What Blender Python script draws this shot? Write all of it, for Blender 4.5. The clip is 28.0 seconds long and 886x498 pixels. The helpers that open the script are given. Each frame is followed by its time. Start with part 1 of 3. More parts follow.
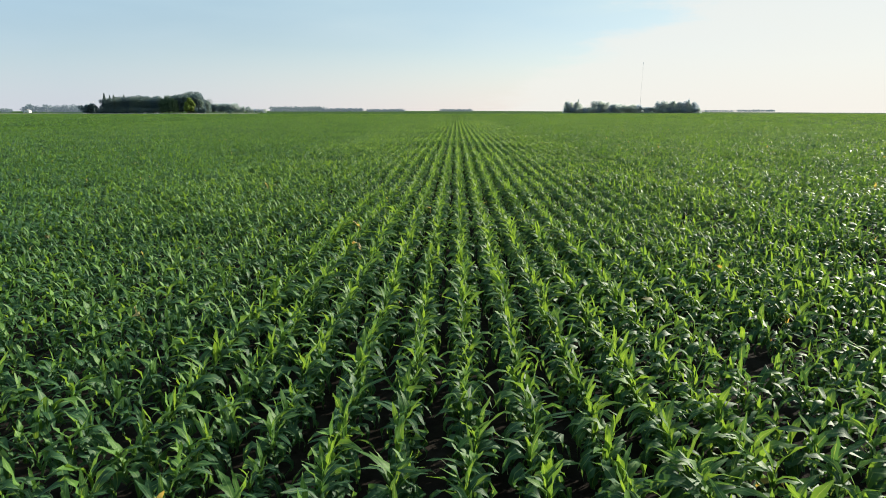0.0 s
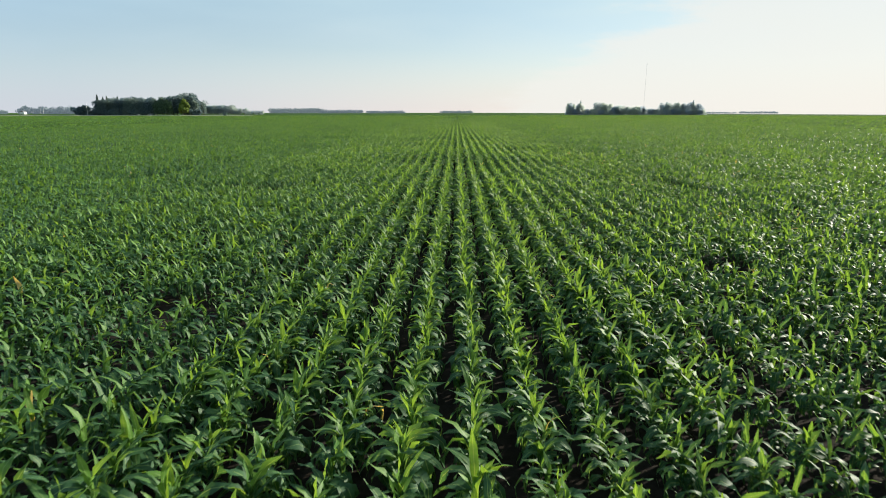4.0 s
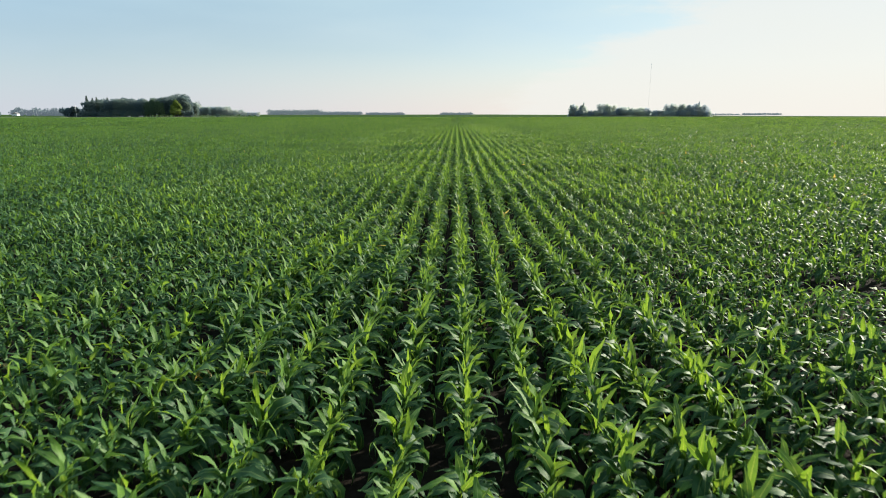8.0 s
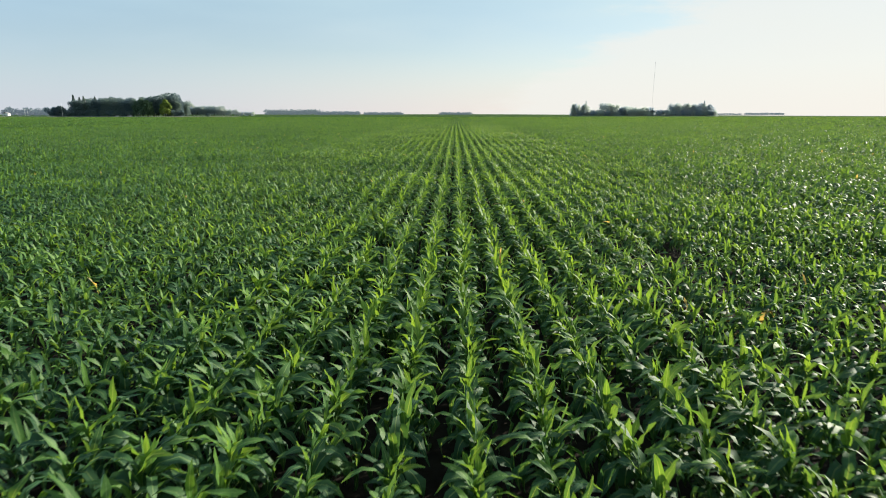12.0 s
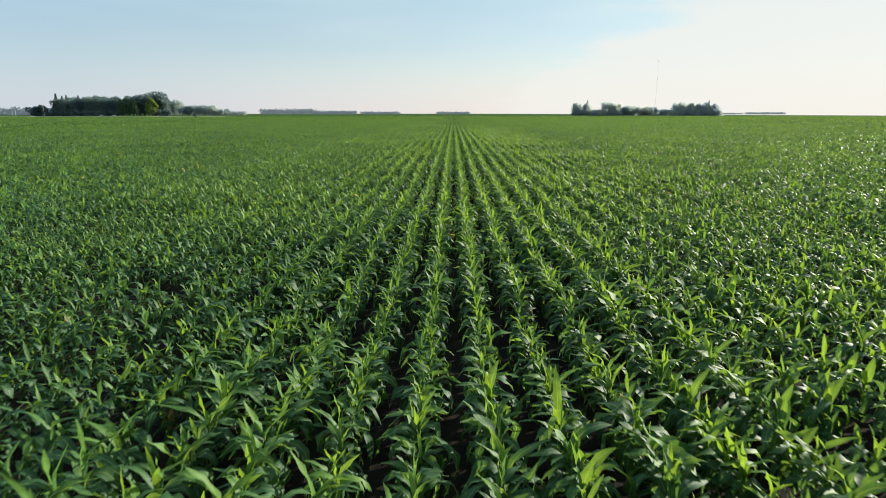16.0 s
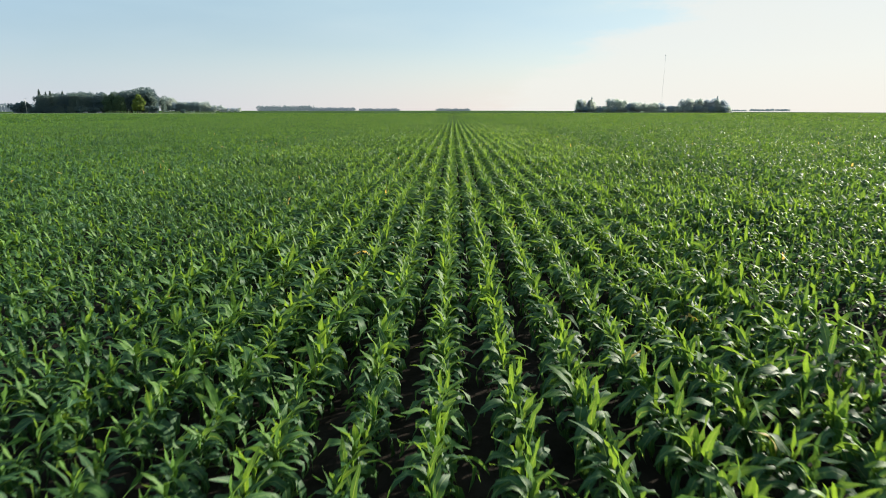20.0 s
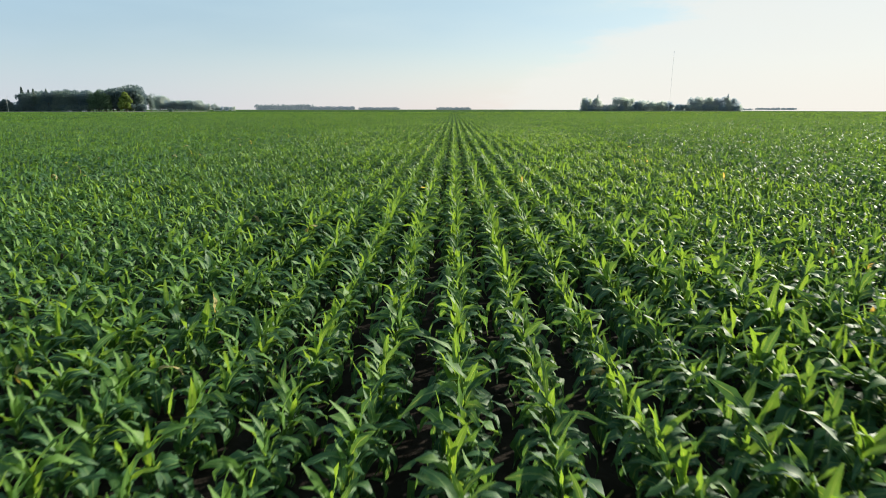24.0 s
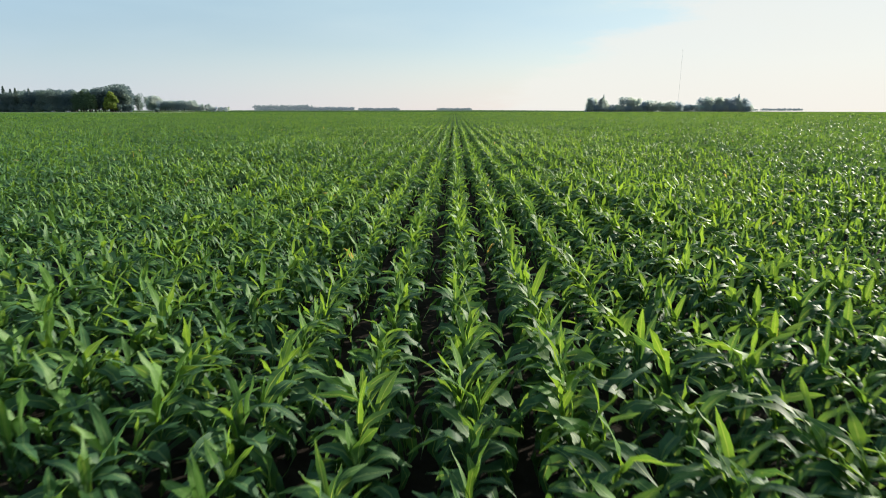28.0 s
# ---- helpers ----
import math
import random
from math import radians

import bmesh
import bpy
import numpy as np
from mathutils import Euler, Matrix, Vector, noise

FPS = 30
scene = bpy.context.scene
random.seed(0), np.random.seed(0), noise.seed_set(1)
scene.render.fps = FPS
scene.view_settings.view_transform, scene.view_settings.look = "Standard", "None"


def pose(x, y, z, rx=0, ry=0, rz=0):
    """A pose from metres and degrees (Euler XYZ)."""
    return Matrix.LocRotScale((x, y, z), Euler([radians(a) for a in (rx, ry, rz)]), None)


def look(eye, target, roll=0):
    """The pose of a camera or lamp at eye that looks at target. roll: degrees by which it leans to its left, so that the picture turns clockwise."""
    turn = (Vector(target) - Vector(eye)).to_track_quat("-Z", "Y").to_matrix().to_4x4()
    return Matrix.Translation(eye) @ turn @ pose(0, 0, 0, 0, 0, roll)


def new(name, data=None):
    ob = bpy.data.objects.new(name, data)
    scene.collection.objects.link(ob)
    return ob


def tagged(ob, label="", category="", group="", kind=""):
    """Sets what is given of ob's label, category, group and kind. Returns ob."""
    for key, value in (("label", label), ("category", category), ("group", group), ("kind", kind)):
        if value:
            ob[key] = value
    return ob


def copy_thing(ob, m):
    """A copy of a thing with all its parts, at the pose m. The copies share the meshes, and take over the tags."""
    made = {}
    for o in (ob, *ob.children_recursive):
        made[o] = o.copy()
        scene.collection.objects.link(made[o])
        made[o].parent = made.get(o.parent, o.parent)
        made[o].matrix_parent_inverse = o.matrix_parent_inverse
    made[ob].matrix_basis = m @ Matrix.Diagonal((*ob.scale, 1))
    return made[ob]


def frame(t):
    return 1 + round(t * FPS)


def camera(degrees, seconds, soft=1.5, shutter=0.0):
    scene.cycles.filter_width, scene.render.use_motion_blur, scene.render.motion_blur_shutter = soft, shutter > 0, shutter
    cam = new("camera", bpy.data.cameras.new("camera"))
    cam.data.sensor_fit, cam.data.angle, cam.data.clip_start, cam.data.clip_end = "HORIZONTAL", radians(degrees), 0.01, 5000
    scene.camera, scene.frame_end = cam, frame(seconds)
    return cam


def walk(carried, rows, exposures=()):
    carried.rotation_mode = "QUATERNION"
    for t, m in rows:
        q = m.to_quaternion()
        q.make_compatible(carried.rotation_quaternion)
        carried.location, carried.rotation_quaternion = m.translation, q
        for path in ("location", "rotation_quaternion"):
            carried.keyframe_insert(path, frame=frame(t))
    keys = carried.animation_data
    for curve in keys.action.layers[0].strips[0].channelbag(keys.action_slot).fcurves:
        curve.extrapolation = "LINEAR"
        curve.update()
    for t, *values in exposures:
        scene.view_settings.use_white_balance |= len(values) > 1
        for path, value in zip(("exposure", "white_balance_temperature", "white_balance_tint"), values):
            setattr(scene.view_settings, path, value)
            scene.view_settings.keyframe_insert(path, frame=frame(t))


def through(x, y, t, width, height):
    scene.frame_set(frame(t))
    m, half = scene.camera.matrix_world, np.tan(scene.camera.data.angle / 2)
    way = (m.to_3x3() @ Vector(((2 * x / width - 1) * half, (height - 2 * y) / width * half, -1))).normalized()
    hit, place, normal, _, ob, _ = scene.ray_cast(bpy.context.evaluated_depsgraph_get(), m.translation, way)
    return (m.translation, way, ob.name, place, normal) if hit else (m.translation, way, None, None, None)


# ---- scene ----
# Camera: one lens, a low straight flight along the corn rows.
cam = camera(75.8, 28.0, soft=0.9, shutter=0.12)
# seconds, x, y, z, pitch down, yaw to the left
PATH = [
    (0.0, 0.072, 0.01, 4.195, 13.67, 1.30),
    (0.5, 0.084, 1.20, 4.181, 13.67, 1.33),
    (1.0, 0.080, 2.69, 4.168, 13.67, 1.35),
    (1.5, 0.063, 4.45, 4.156, 13.66, 1.36),
    (2.0, 0.042, 6.44, 4.146, 13.64, 1.37),
    (2.5, 0.023, 8.63, 4.140, 13.62, 1.36),
    (3.0, 0.009, 10.96, 4.137, 13.59, 1.35),
    (3.5, 0.004, 13.42, 4.139, 13.55, 1.34),
    (4.0, 0.007, 15.95, 4.143, 13.50, 1.33),
    (5.0, 0.033, 21.16, 4.139, 13.43, 1.33),
    (6.0, 0.064, 26.41, 4.099, 13.39, 1.33),
    (7.0, 0.089, 31.64, 4.025, 13.36, 1.34),
    (8.0, 0.095, 36.95, 3.953, 13.34, 1.34),
    (9.0, 0.069, 42.32, 3.898, 13.33, 1.33),
    (10.0, 0.031, 47.68, 3.847, 13.33, 1.32),
    (11.0, 0.019, 53.07, 3.807, 13.35, 1.29),
    (12.0, 0.034, 58.66, 3.798, 13.36, 1.24),
    (13.0, 0.044, 64.52, 3.810, 13.37, 1.18),
    (14.0, 0.012, 70.57, 3.810, 13.39, 1.12),
    (15.0, -0.073, 76.75, 3.789, 13.41, 1.05),
    (16.0, -0.179, 82.94, 3.764, 13.41, 1.00),
    (17.0, -0.264, 89.02, 3.725, 13.42, 0.97),
    (18.0, -0.328, 95.10, 3.658, 13.47, 0.96),
    (19.0, -0.371, 101.37, 3.573, 13.59, 0.97),
    (20.0, -0.416, 107.85, 3.488, 13.70, 0.97),
    (21.0, -0.481, 114.50, 3.394, 13.74, 0.99),
    (22.0, -0.538, 121.22, 3.276, 13.76, 1.01),
    (23.0, -0.570, 127.94, 3.154, 13.79, 1.03),
    (24.0, -0.590, 134.66, 3.060, 13.80, 1.04),
    (25.0, -0.603, 141.38, 2.994, 13.78, 1.05),
    (26.0, -0.610, 148.07, 2.921, 13.76, 1.06),
    (27.0, -0.623, 154.62, 2.821, 13.74, 1.09),
    (28.0, -0.631, 160.80, 2.667, 13.73, 1.11),
]
walk(cam, [(t, pose(x, y, z, 90 - down, 0.03, yaw)) for t, x, y, z, down, yaw in PATH])

# World: clear morning sky, low sun to the right and ahead.
SUN_AZ, SUN_EL = radians(57), radians(20)     # azimuth to the right of the rows' direction
world = bpy.data.worlds.new("world")
scene.world = world
world.use_nodes = True
wt = world.node_tree
sky = wt.nodes.new("ShaderNodeTexSky")
sky.sky_type, sky.sun_disc = "NISHITA", False
sky.sun_elevation, sky.sun_rotation = SUN_EL, SUN_AZ
sky.air_density, sky.dust_density, sky.ozone_density = 1.0, 0.1, 2.2
back = wt.nodes["Background"]
back.inputs["Strength"].default_value = 0.0645
# a thin high veil of cloud, thicker in soft drifts
way = wt.nodes.new("ShaderNodeTexCoord").outputs["Generated"]
flat = wt.nodes.new("ShaderNodeMapping")
flat.inputs["Scale"].default_value = (1.0, 1.6, 4.5)
flat.inputs["Rotation"].default_value = (0.0, radians(24), 0.0)
wt.links.new(way, flat.inputs["Vector"])
drift = wt.nodes.new("ShaderNodeTexNoise")
drift.inputs["Scale"].default_value, drift.inputs["Detail"].default_value, drift.inputs["Roughness"].default_value = 1.7, 6.0, 0.5
wt.links.new(flat.outputs[0], drift.inputs["Vector"])
amount = wt.nodes.new("ShaderNodeMapRange")
for slot, value in zip(("From Min", "From Max", "To Min", "To Max"), (0.38, 0.7, 0.42, 0.72)):
    amount.inputs[slot].default_value = value
wt.links.new(drift.outputs["Fac"], amount.inputs["Value"])
veil = wt.nodes.new("ShaderNodeMix")
veil.data_type = "RGBA"
# it scatters more light towards the sun
near_sun = wt.nodes.new("ShaderNodeVectorMath")
near_sun.operation = "DOT_PRODUCT"
near_sun.inputs[1].default_value = (math.sin(SUN_AZ) * math.cos(SUN_EL), math.cos(SUN_AZ) * math.cos(SUN_EL), math.sin(SUN_EL))
wt.links.new(way, near_sun.inputs[0])
glow = wt.nodes.new("ShaderNodeValToRGB")
glow.color_ramp.elements[0].position, glow.color_ramp.elements[0].color = 0.0, (0.53, 0.655, 0.81, 1)
glow.color_ramp.elements[1].position, glow.color_ramp.elements[1].color = 0.9, (0.86, 0.86, 0.83, 1)
wt.links.new(near_sun.outputs["Value"], glow.inputs[0])
bright = wt.nodes.new("ShaderNodeVectorMath")
bright.operation = "SCALE"
bright.inputs["Scale"].default_value = 9.0
wt.links.new(glow.outputs[0], bright.inputs[0])
blush = wt.nodes.new("ShaderNodeValToRGB")          # a little warmer low over the fields
blush.color_ramp.elements[0].color, blush.color_ramp.elements[1].color = (1.0, 0.87, 0.81, 1), (0.78, 0.96, 0.92, 1)
blush.color_ramp.elements[1].position = 0.2
lift = wt.nodes.new("ShaderNodeSeparateXYZ")
wt.links.new(way, lift.inputs[0])
wt.links.new(lift.outputs["Z"], blush.inputs[0])
tinted = wt.nodes.new("ShaderNodeVectorMath")
tinted.operation = "MULTIPLY"
wt.links.new(bright.outputs[0], tinted.inputs[0])
wt.links.new(blush.outputs[0], tinted.inputs[1])
wt.links.new(tinted.outputs[0], veil.inputs[7])
# the veil thickens towards the horizon
rise = wt.nodes.new("ShaderNodeSeparateXYZ")
wt.links.new(way, rise.inputs[0])
low = wt.nodes.new("ShaderNodeMapRange")
low.interpolation_type = "SMOOTHSTEP"
for slot, value in zip(("From Min", "From Max", "To Min", "To Max"), (-0.02, 0.22, 0.92, 0.0)):
    low.inputs[slot].default_value = value
wt.links.new(rise.outputs["Z"], low.inputs["Value"])
both = wt.nodes.new("ShaderNodeMath")
both.operation = "MAXIMUM"
wt.links.new(amount.outputs[0], both.inputs[0])
wt.links.new(low.outputs[0], both.inputs[1])
wt.links.new(both.outputs[0], veil.inputs[0])
wt.links.new(sky.outputs[0], veil.inputs[6])
# a bank of bright white cloud to the right of a slanting, ragged edge
edge = wt.nodes.new("ShaderNodeVectorMath")
edge.operation = "DOT_PRODUCT"
edge.inputs[1].default_value = (1.0, 0.0, -1.75)
wt.links.new(way, edge.inputs[0])
puffs = wt.nodes.new("ShaderNodeTexNoise")
puffs.inputs["Scale"].default_value, puffs.inputs["Detail"].default_value, puffs.inputs["Roughness"].default_value = 7.0, 6.0, 0.6
wt.links.new(flat.outputs[0], puffs.inputs["Vector"])
ragged = wt.nodes.new("ShaderNodeMath")
ragged.operation, ragged.inputs[1].default_value = "MULTIPLY_ADD", 0.34
wt.links.new(puffs.outputs["Fac"], ragged.inputs[0])
wt.links.new(edge.outputs["Value"], ragged.inputs[2])
bank = wt.nodes.new("ShaderNodeMapRange")
bank.interpolation_type = "SMOOTHSTEP"
for slot, value in zip(("From Min", "From Max", "To Min", "To Max"), (0.17, 0.29, 0.0, 0.75)):
    bank.inputs[slot].default_value = value
wt.links.new(ragged.outputs[0], bank.inputs["Value"])
clouded = wt.nodes.new("ShaderNodeMix")
clouded.data_type = "RGBA"
clouded.inputs[7].default_value = (6.9, 6.9, 6.55, 1)
wt.links.new(bank.outputs[0], clouded.inputs[0])
wt.links.new(veil.outputs[2], clouded.inputs[6])
wt.links.new(clouded.outputs[2], back.inputs["Color"])
sun = new("sun", bpy.data.lights.new("sun", "SUN"))
sun.data.energy, sun.data.angle, sun.data.color = 4.7, radians(0.6), (1.0, 0.94, 0.79)
sun_way = Vector((math.sin(SUN_AZ) * math.cos(SUN_EL), math.cos(SUN_AZ) * math.cos(SUN_EL), math.sin(SUN_EL)))
sun.matrix_world = look(sun_way * 100, (0, 0, 0))
scene.view_settings.exposure = 1.0


# ---- materials ----
def shader(name):
    m = bpy.data.materials.new(name)
    m.use_nodes = True
    t = m.node_tree
    return m, t, t.nodes["Principled BSDF"], t.nodes["Material Output"]


def node(t, kind, **values):
    n = t.nodes.new(kind)
    for key, value in values.items():
        n.inputs[key.replace("_", " ")].default_value = value
    return n


def noise_at(t, scale, detail=3.0, source=None, rough=0.55):
    n = node(t, "ShaderNodeTexNoise", Scale=scale, Detail=detail, Roughness=rough)
    if source is not None:
        t.links.new(source, n.inputs["Vector"])
    return n


def ramp(t, source, stops):
    r = t.nodes.new("ShaderNodeValToRGB")
    e = r.color_ramp.elements
    while len(e) < len(stops):
        e.new(0.5)
    for k, (at, colour) in enumerate(stops):
        e[k].position, e[k].color = at, (*colour, 1)
    t.links.new(source, r.inputs[0])
    return r


def mix(t, a, b, factor, kind="MIX"):
    n = t.nodes.new("ShaderNodeMix")
    n.data_type, n.blend_type = "RGBA", kind
    for value, slot in ((factor, 0), (a, 6), (b, 7)):
        if isinstance(value, (int, float)):
            n.inputs[slot].default_value = value
        elif isinstance(value, tuple):
            n.inputs[slot].default_value = (*value, 1)
        else:
            t.links.new(value, n.inputs[slot])
    return n.outputs[2]


def leaf_material(name, old, young, dry, through, gloss=0.58):
    """Corn blade: colour by the leaf's age, pale midrib, patches over the field, light passing through."""
    m, t, b, out = shader(name)
    age = t.nodes.new("ShaderNodeAttribute"); age.attribute_name = "age"
    across = t.nodes.new("ShaderNodeAttribute"); across.attribute_name = "across"
    place = t.nodes.new("ShaderNodeNewGeometry").outputs["Position"]
    colour = ramp(t, age.outputs["Fac"], [(0.0, dry), (0.06, old), (0.46, old), (0.95, young)]).outputs[0]
    patch = ramp(t, noise_at(t, 0.09, 4, place).outputs["Fac"], [(0.32, (0.72, 0.78, 0.8)), (0.68, (1.2, 1.12, 0.95))]).outputs[0]
    colour = mix(t, colour, patch, 1.0, "MULTIPLY")
    blotch = ramp(t, noise_at(t, 14, 3, place).outputs["Fac"], [(0.3, (0.8, 0.82, 0.85)), (0.7, (1.15, 1.12, 1.0))]).outputs[0]
    colour = mix(t, colour, blotch, 1.0, "MULTIPLY")
    rib = t.nodes.new("ShaderNodeMath"); rib.operation = "ABSOLUTE"
    t.links.new(across.outputs["Fac"], rib.inputs[0])
    pale = ramp(t, rib.outputs[0], [(0.0, (0.75, 0.75, 0.75)), (0.14, (0.0, 0.0, 0.0))]).outputs[0]
    colour = mix(t, colour, (0.22, 0.32, 0.11), pale)
    t.links.new(colour, b.inputs["Base Color"])
    b.inputs["Roughness"].default_value = gloss
    b.inputs["Specular IOR Level"].default_value = 0.38
    bump = node(t, "ShaderNodeBump", Strength=0.3, Distance=0.006)
    t.links.new(noise_at(t, 45, 3, place).outputs["Fac"], bump.inputs["Height"])
    t.links.new(bump.outputs[0], b.inputs["Normal"])
    tr = t.nodes.new("ShaderNodeBsdfTranslucent")
    t.links.new(mix(t, colour, through, 1.0, "MULTIPLY"), tr.inputs["Color"])
    ms = node(t, "ShaderNodeMixShader", Fac=0.37)
    t.links.new(b.outputs[0], ms.inputs[1]); t.links.new(tr.outputs[0], ms.inputs[2])
    t.links.new(ms.outputs[0], out.inputs["Surface"])
    return m


CORN = leaf_material("corn_leaf", (0.038, 0.108, 0.046), (0.1, 0.216, 0.042), (0.33, 0.29, 0.15), (2.9, 2.2, 1.0))
STALK = shader("corn_stalk")[0]
STALK.node_tree.nodes["Principled BSDF"].inputs["Base Color"].default_value = (0.1, 0.17, 0.05, 1)


def soil_material():
    m, t, b, out = shader("soil")
    place = t.nodes.new("ShaderNodeNewGeometry").outputs["Position"]
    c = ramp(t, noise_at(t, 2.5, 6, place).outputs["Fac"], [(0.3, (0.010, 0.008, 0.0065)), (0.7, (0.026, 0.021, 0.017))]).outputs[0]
    t.links.new(c, b.inputs["Base Color"])
    b.inputs["Roughness"].default_value, b.inputs["Specular IOR Level"].default_value = 1.0, 0.08
    bump = node(t, "ShaderNodeBump", Strength=0.6, Distance=0.05)
    t.links.new(noise_at(t, 9, 6, place).outputs["Fac"], bump.inputs["Height"])
    t.links.new(bump.outputs[0], b.inputs["Normal"])
    return m


def canopy_material():
    """The far part of the crop, where single leaves can no longer be told apart."""
    m, t, b, out = shader("crop_canopy")
    place = t.nodes.new("ShaderNodeNewGeometry").outputs["Position"]
    fine = ramp(t, noise_at(t, 1.6, 5, place).outputs["Fac"], [(0.3, (0.03, 0.068, 0.02)), (0.7, (0.062, 0.115, 0.028))]).outputs[0]
    broad = ramp(t, noise_at(t, 0.012, 5, place).outputs["Fac"], [(0.3, (0.8, 0.85, 0.85)), (0.7, (1.15, 1.1, 0.95))]).outputs[0]
    t.links.new(mix(t, fine, broad, 1.0, "MULTIPLY"), b.inputs["Base Color"])
    b.inputs["Roughness"].default_value, b.inputs["Specular IOR Level"].default_value = 1.0, 0.03
    bump = node(t, "ShaderNodeBump", Strength=1.0, Distance=0.5)
    t.links.new(noise_at(t, 2.2, 5, place).outputs["Fac"], bump.inputs["Height"])
    t.links.new(bump.outputs[0], b.inputs["Normal"])
    return m


def foliage_material(name, dark, light, through=0.25):
    m, t, b, out = shader(name)
    place = t.nodes.new("ShaderNodeNewGeometry").outputs["Position"]
    rnd = t.nodes.new("ShaderNodeObjectInfo").outputs["Random"]
    c = ramp(t, noise_at(t, 0.35, 4, place).outputs["Fac"], [(0.3, dark), (0.7, light)]).outputs[0]
    tint = ramp(t, rnd, [(0.0, (0.75, 0.8, 0.9)), (1.0, (1.2, 1.15, 0.95))]).outputs[0]
    c = mix(t, c, tint, 1.0, "MULTIPLY")
    t.links.new(c, b.inputs["Base Color"])
    b.inputs["Roughness"].default_value = 0.6
    tr = t.nodes.new("ShaderNodeBsdfTranslucent")
    t.links.new(c, tr.inputs["Color"])
    ms = node(t, "ShaderNodeMixShader", Fac=through)
    t.links.new(b.outputs[0], ms.inputs[1]); t.links.new(tr.outputs[0], ms.inputs[2])
    t.links.new(ms.outputs[0], out.inputs["Surface"])
    return m


def plain(name, colour, rough=0.6, metal=0.0, scale=3.0):
    m, t, b, out = shader(name)
    place = t.nodes.new("ShaderNodeNewGeometry").outputs["Position"]
    lo, hi = tuple(c * 0.8 for c in colour), tuple(min(c * 1.12, 1) for c in colour)
    t.links.new(ramp(t, noise_at(t, scale, 5, place).outputs["Fac"], [(0.3, lo), (0.7, hi)]).outputs[0], b.inputs["Base Color"])
    b.inputs["Roughness"].default_value, b.inputs["Metallic"].default_value = rough, metal
    return m


SOIL, CANOPY = soil_material(), canopy_material()
# leaf colour lifted paler and bluer to stand in for haze
BROADLEAF = foliage_material("broadleaf_foliage", (0.13, 0.185, 0.2), (0.19, 0.25, 0.24), 0.55)
BRIGHT = foliage_material("willow_foliage", (0.17, 0.24, 0.05), (0.28, 0.35, 0.07), 0.5)
CONIFER = foliage_material("conifer_foliage", (0.09, 0.13, 0.13), (0.13, 0.18, 0.17), 0.4)
FAR_LEAF = foliage_material("hazed_far_foliage", (0.08, 0.12, 0.12), (0.13, 0.17, 0.15))
far_b = FAR_LEAF.node_tree.nodes["Principled BSDF"]       # backdrop on the horizon: a bluish glow added to the leaves imitates haze
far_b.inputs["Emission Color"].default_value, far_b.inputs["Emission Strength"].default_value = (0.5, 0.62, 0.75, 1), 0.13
POPLAR = foliage_material("poplar_foliage", (0.11, 0.18, 0.11), (0.18, 0.26, 0.14), 0.5)
# the grey-blue of distance haze put into the leaf colour
HAZED = foliage_material("hazed_foliage", (0.4, 0.46, 0.5), (0.48, 0.54, 0.57), 0.75)
BARK = plain("bark", (0.09, 0.075, 0.06), 0.9)
STEEL = plain("galvanised_steel", (0.55, 0.56, 0.57), 0.5, 0.6)
WHITE = plain("white_paint", (0.78, 0.77, 0.74), 0.6)
ROOF = plain("grey_roof", (0.2, 0.2, 0.21), 0.6)
WOOD = plain("weathered_wood", (0.3, 0.25, 0.2), 0.85)


# ---- helpers for meshes ----
def mesh_of(name, verts, faces, material, smooth=True, extra=None):
    """A mesh from arrays: verts (n, 3), faces (m, 3 or 4), point attributes."""
    me = bpy.data.meshes.new(name)
    verts, faces = np.asarray(verts, np.float32), np.asarray(faces, np.int32)
    m, k = faces.shape
    me.vertices.add(len(verts)); me.vertices.foreach_set("co", verts.ravel())
    me.loops.add(m * k); me.loops.foreach_set("vertex_index", faces.ravel())
    me.polygons.add(m)
    me.polygons.foreach_set("loop_start", np.arange(0, m * k, k, dtype=np.int32))
    me.update(calc_edges=True)
    me.polygons.foreach_set("use_smooth", np.full(m, smooth))
    for key, values in (extra or {}).items():
        me.attributes.new(key, "FLOAT", "POINT").data.foreach_set("value", np.asarray(values, np.float32).ravel())
    me.materials.append(material)
    return me


def part(name, bm, material, parent, label=""):
    """Links a bmesh or a mesh as one object under a thing or a part."""
    if isinstance(bm, bmesh.types.BMesh):
        me = bpy.data.meshes.new(name)
        bm.to_mesh(me); bm.free()
        me.materials.append(material)
    else:
        me = bm
    ob = new(name, me)
    ob.parent = parent
    return tagged(ob, label)


def value_noise(x, y, scale, seed):
    """Smooth noise over the plan, 0 to 1, for arrays."""
    g = np.random.RandomState(seed).rand(256, 256)
    u, v = x / scale + 71.3, y / scale + 37.9
    i, j = np.floor(u).astype(int), np.floor(v).astype(int)
    a, b = u - i, v - j
    a, b = a * a * (3 - 2 * a), b * b * (3 - 2 * b)
    at = lambda p, q: g[p % 256, q % 256]
    return (at(i, j) * (1 - a) + at(i + 1, j) * a) * (1 - b) + (at(i, j + 1) * (1 - a) + at(i + 1, j + 1) * a) * b


def fall(x):
    """The land falls away gently far to the right."""
    return -0.005 * np.maximum(x - 300.0, 0.0)


# ---- corn ----
ROW, FIRST = 0.76, 0.228      # row spacing, and the place of one row


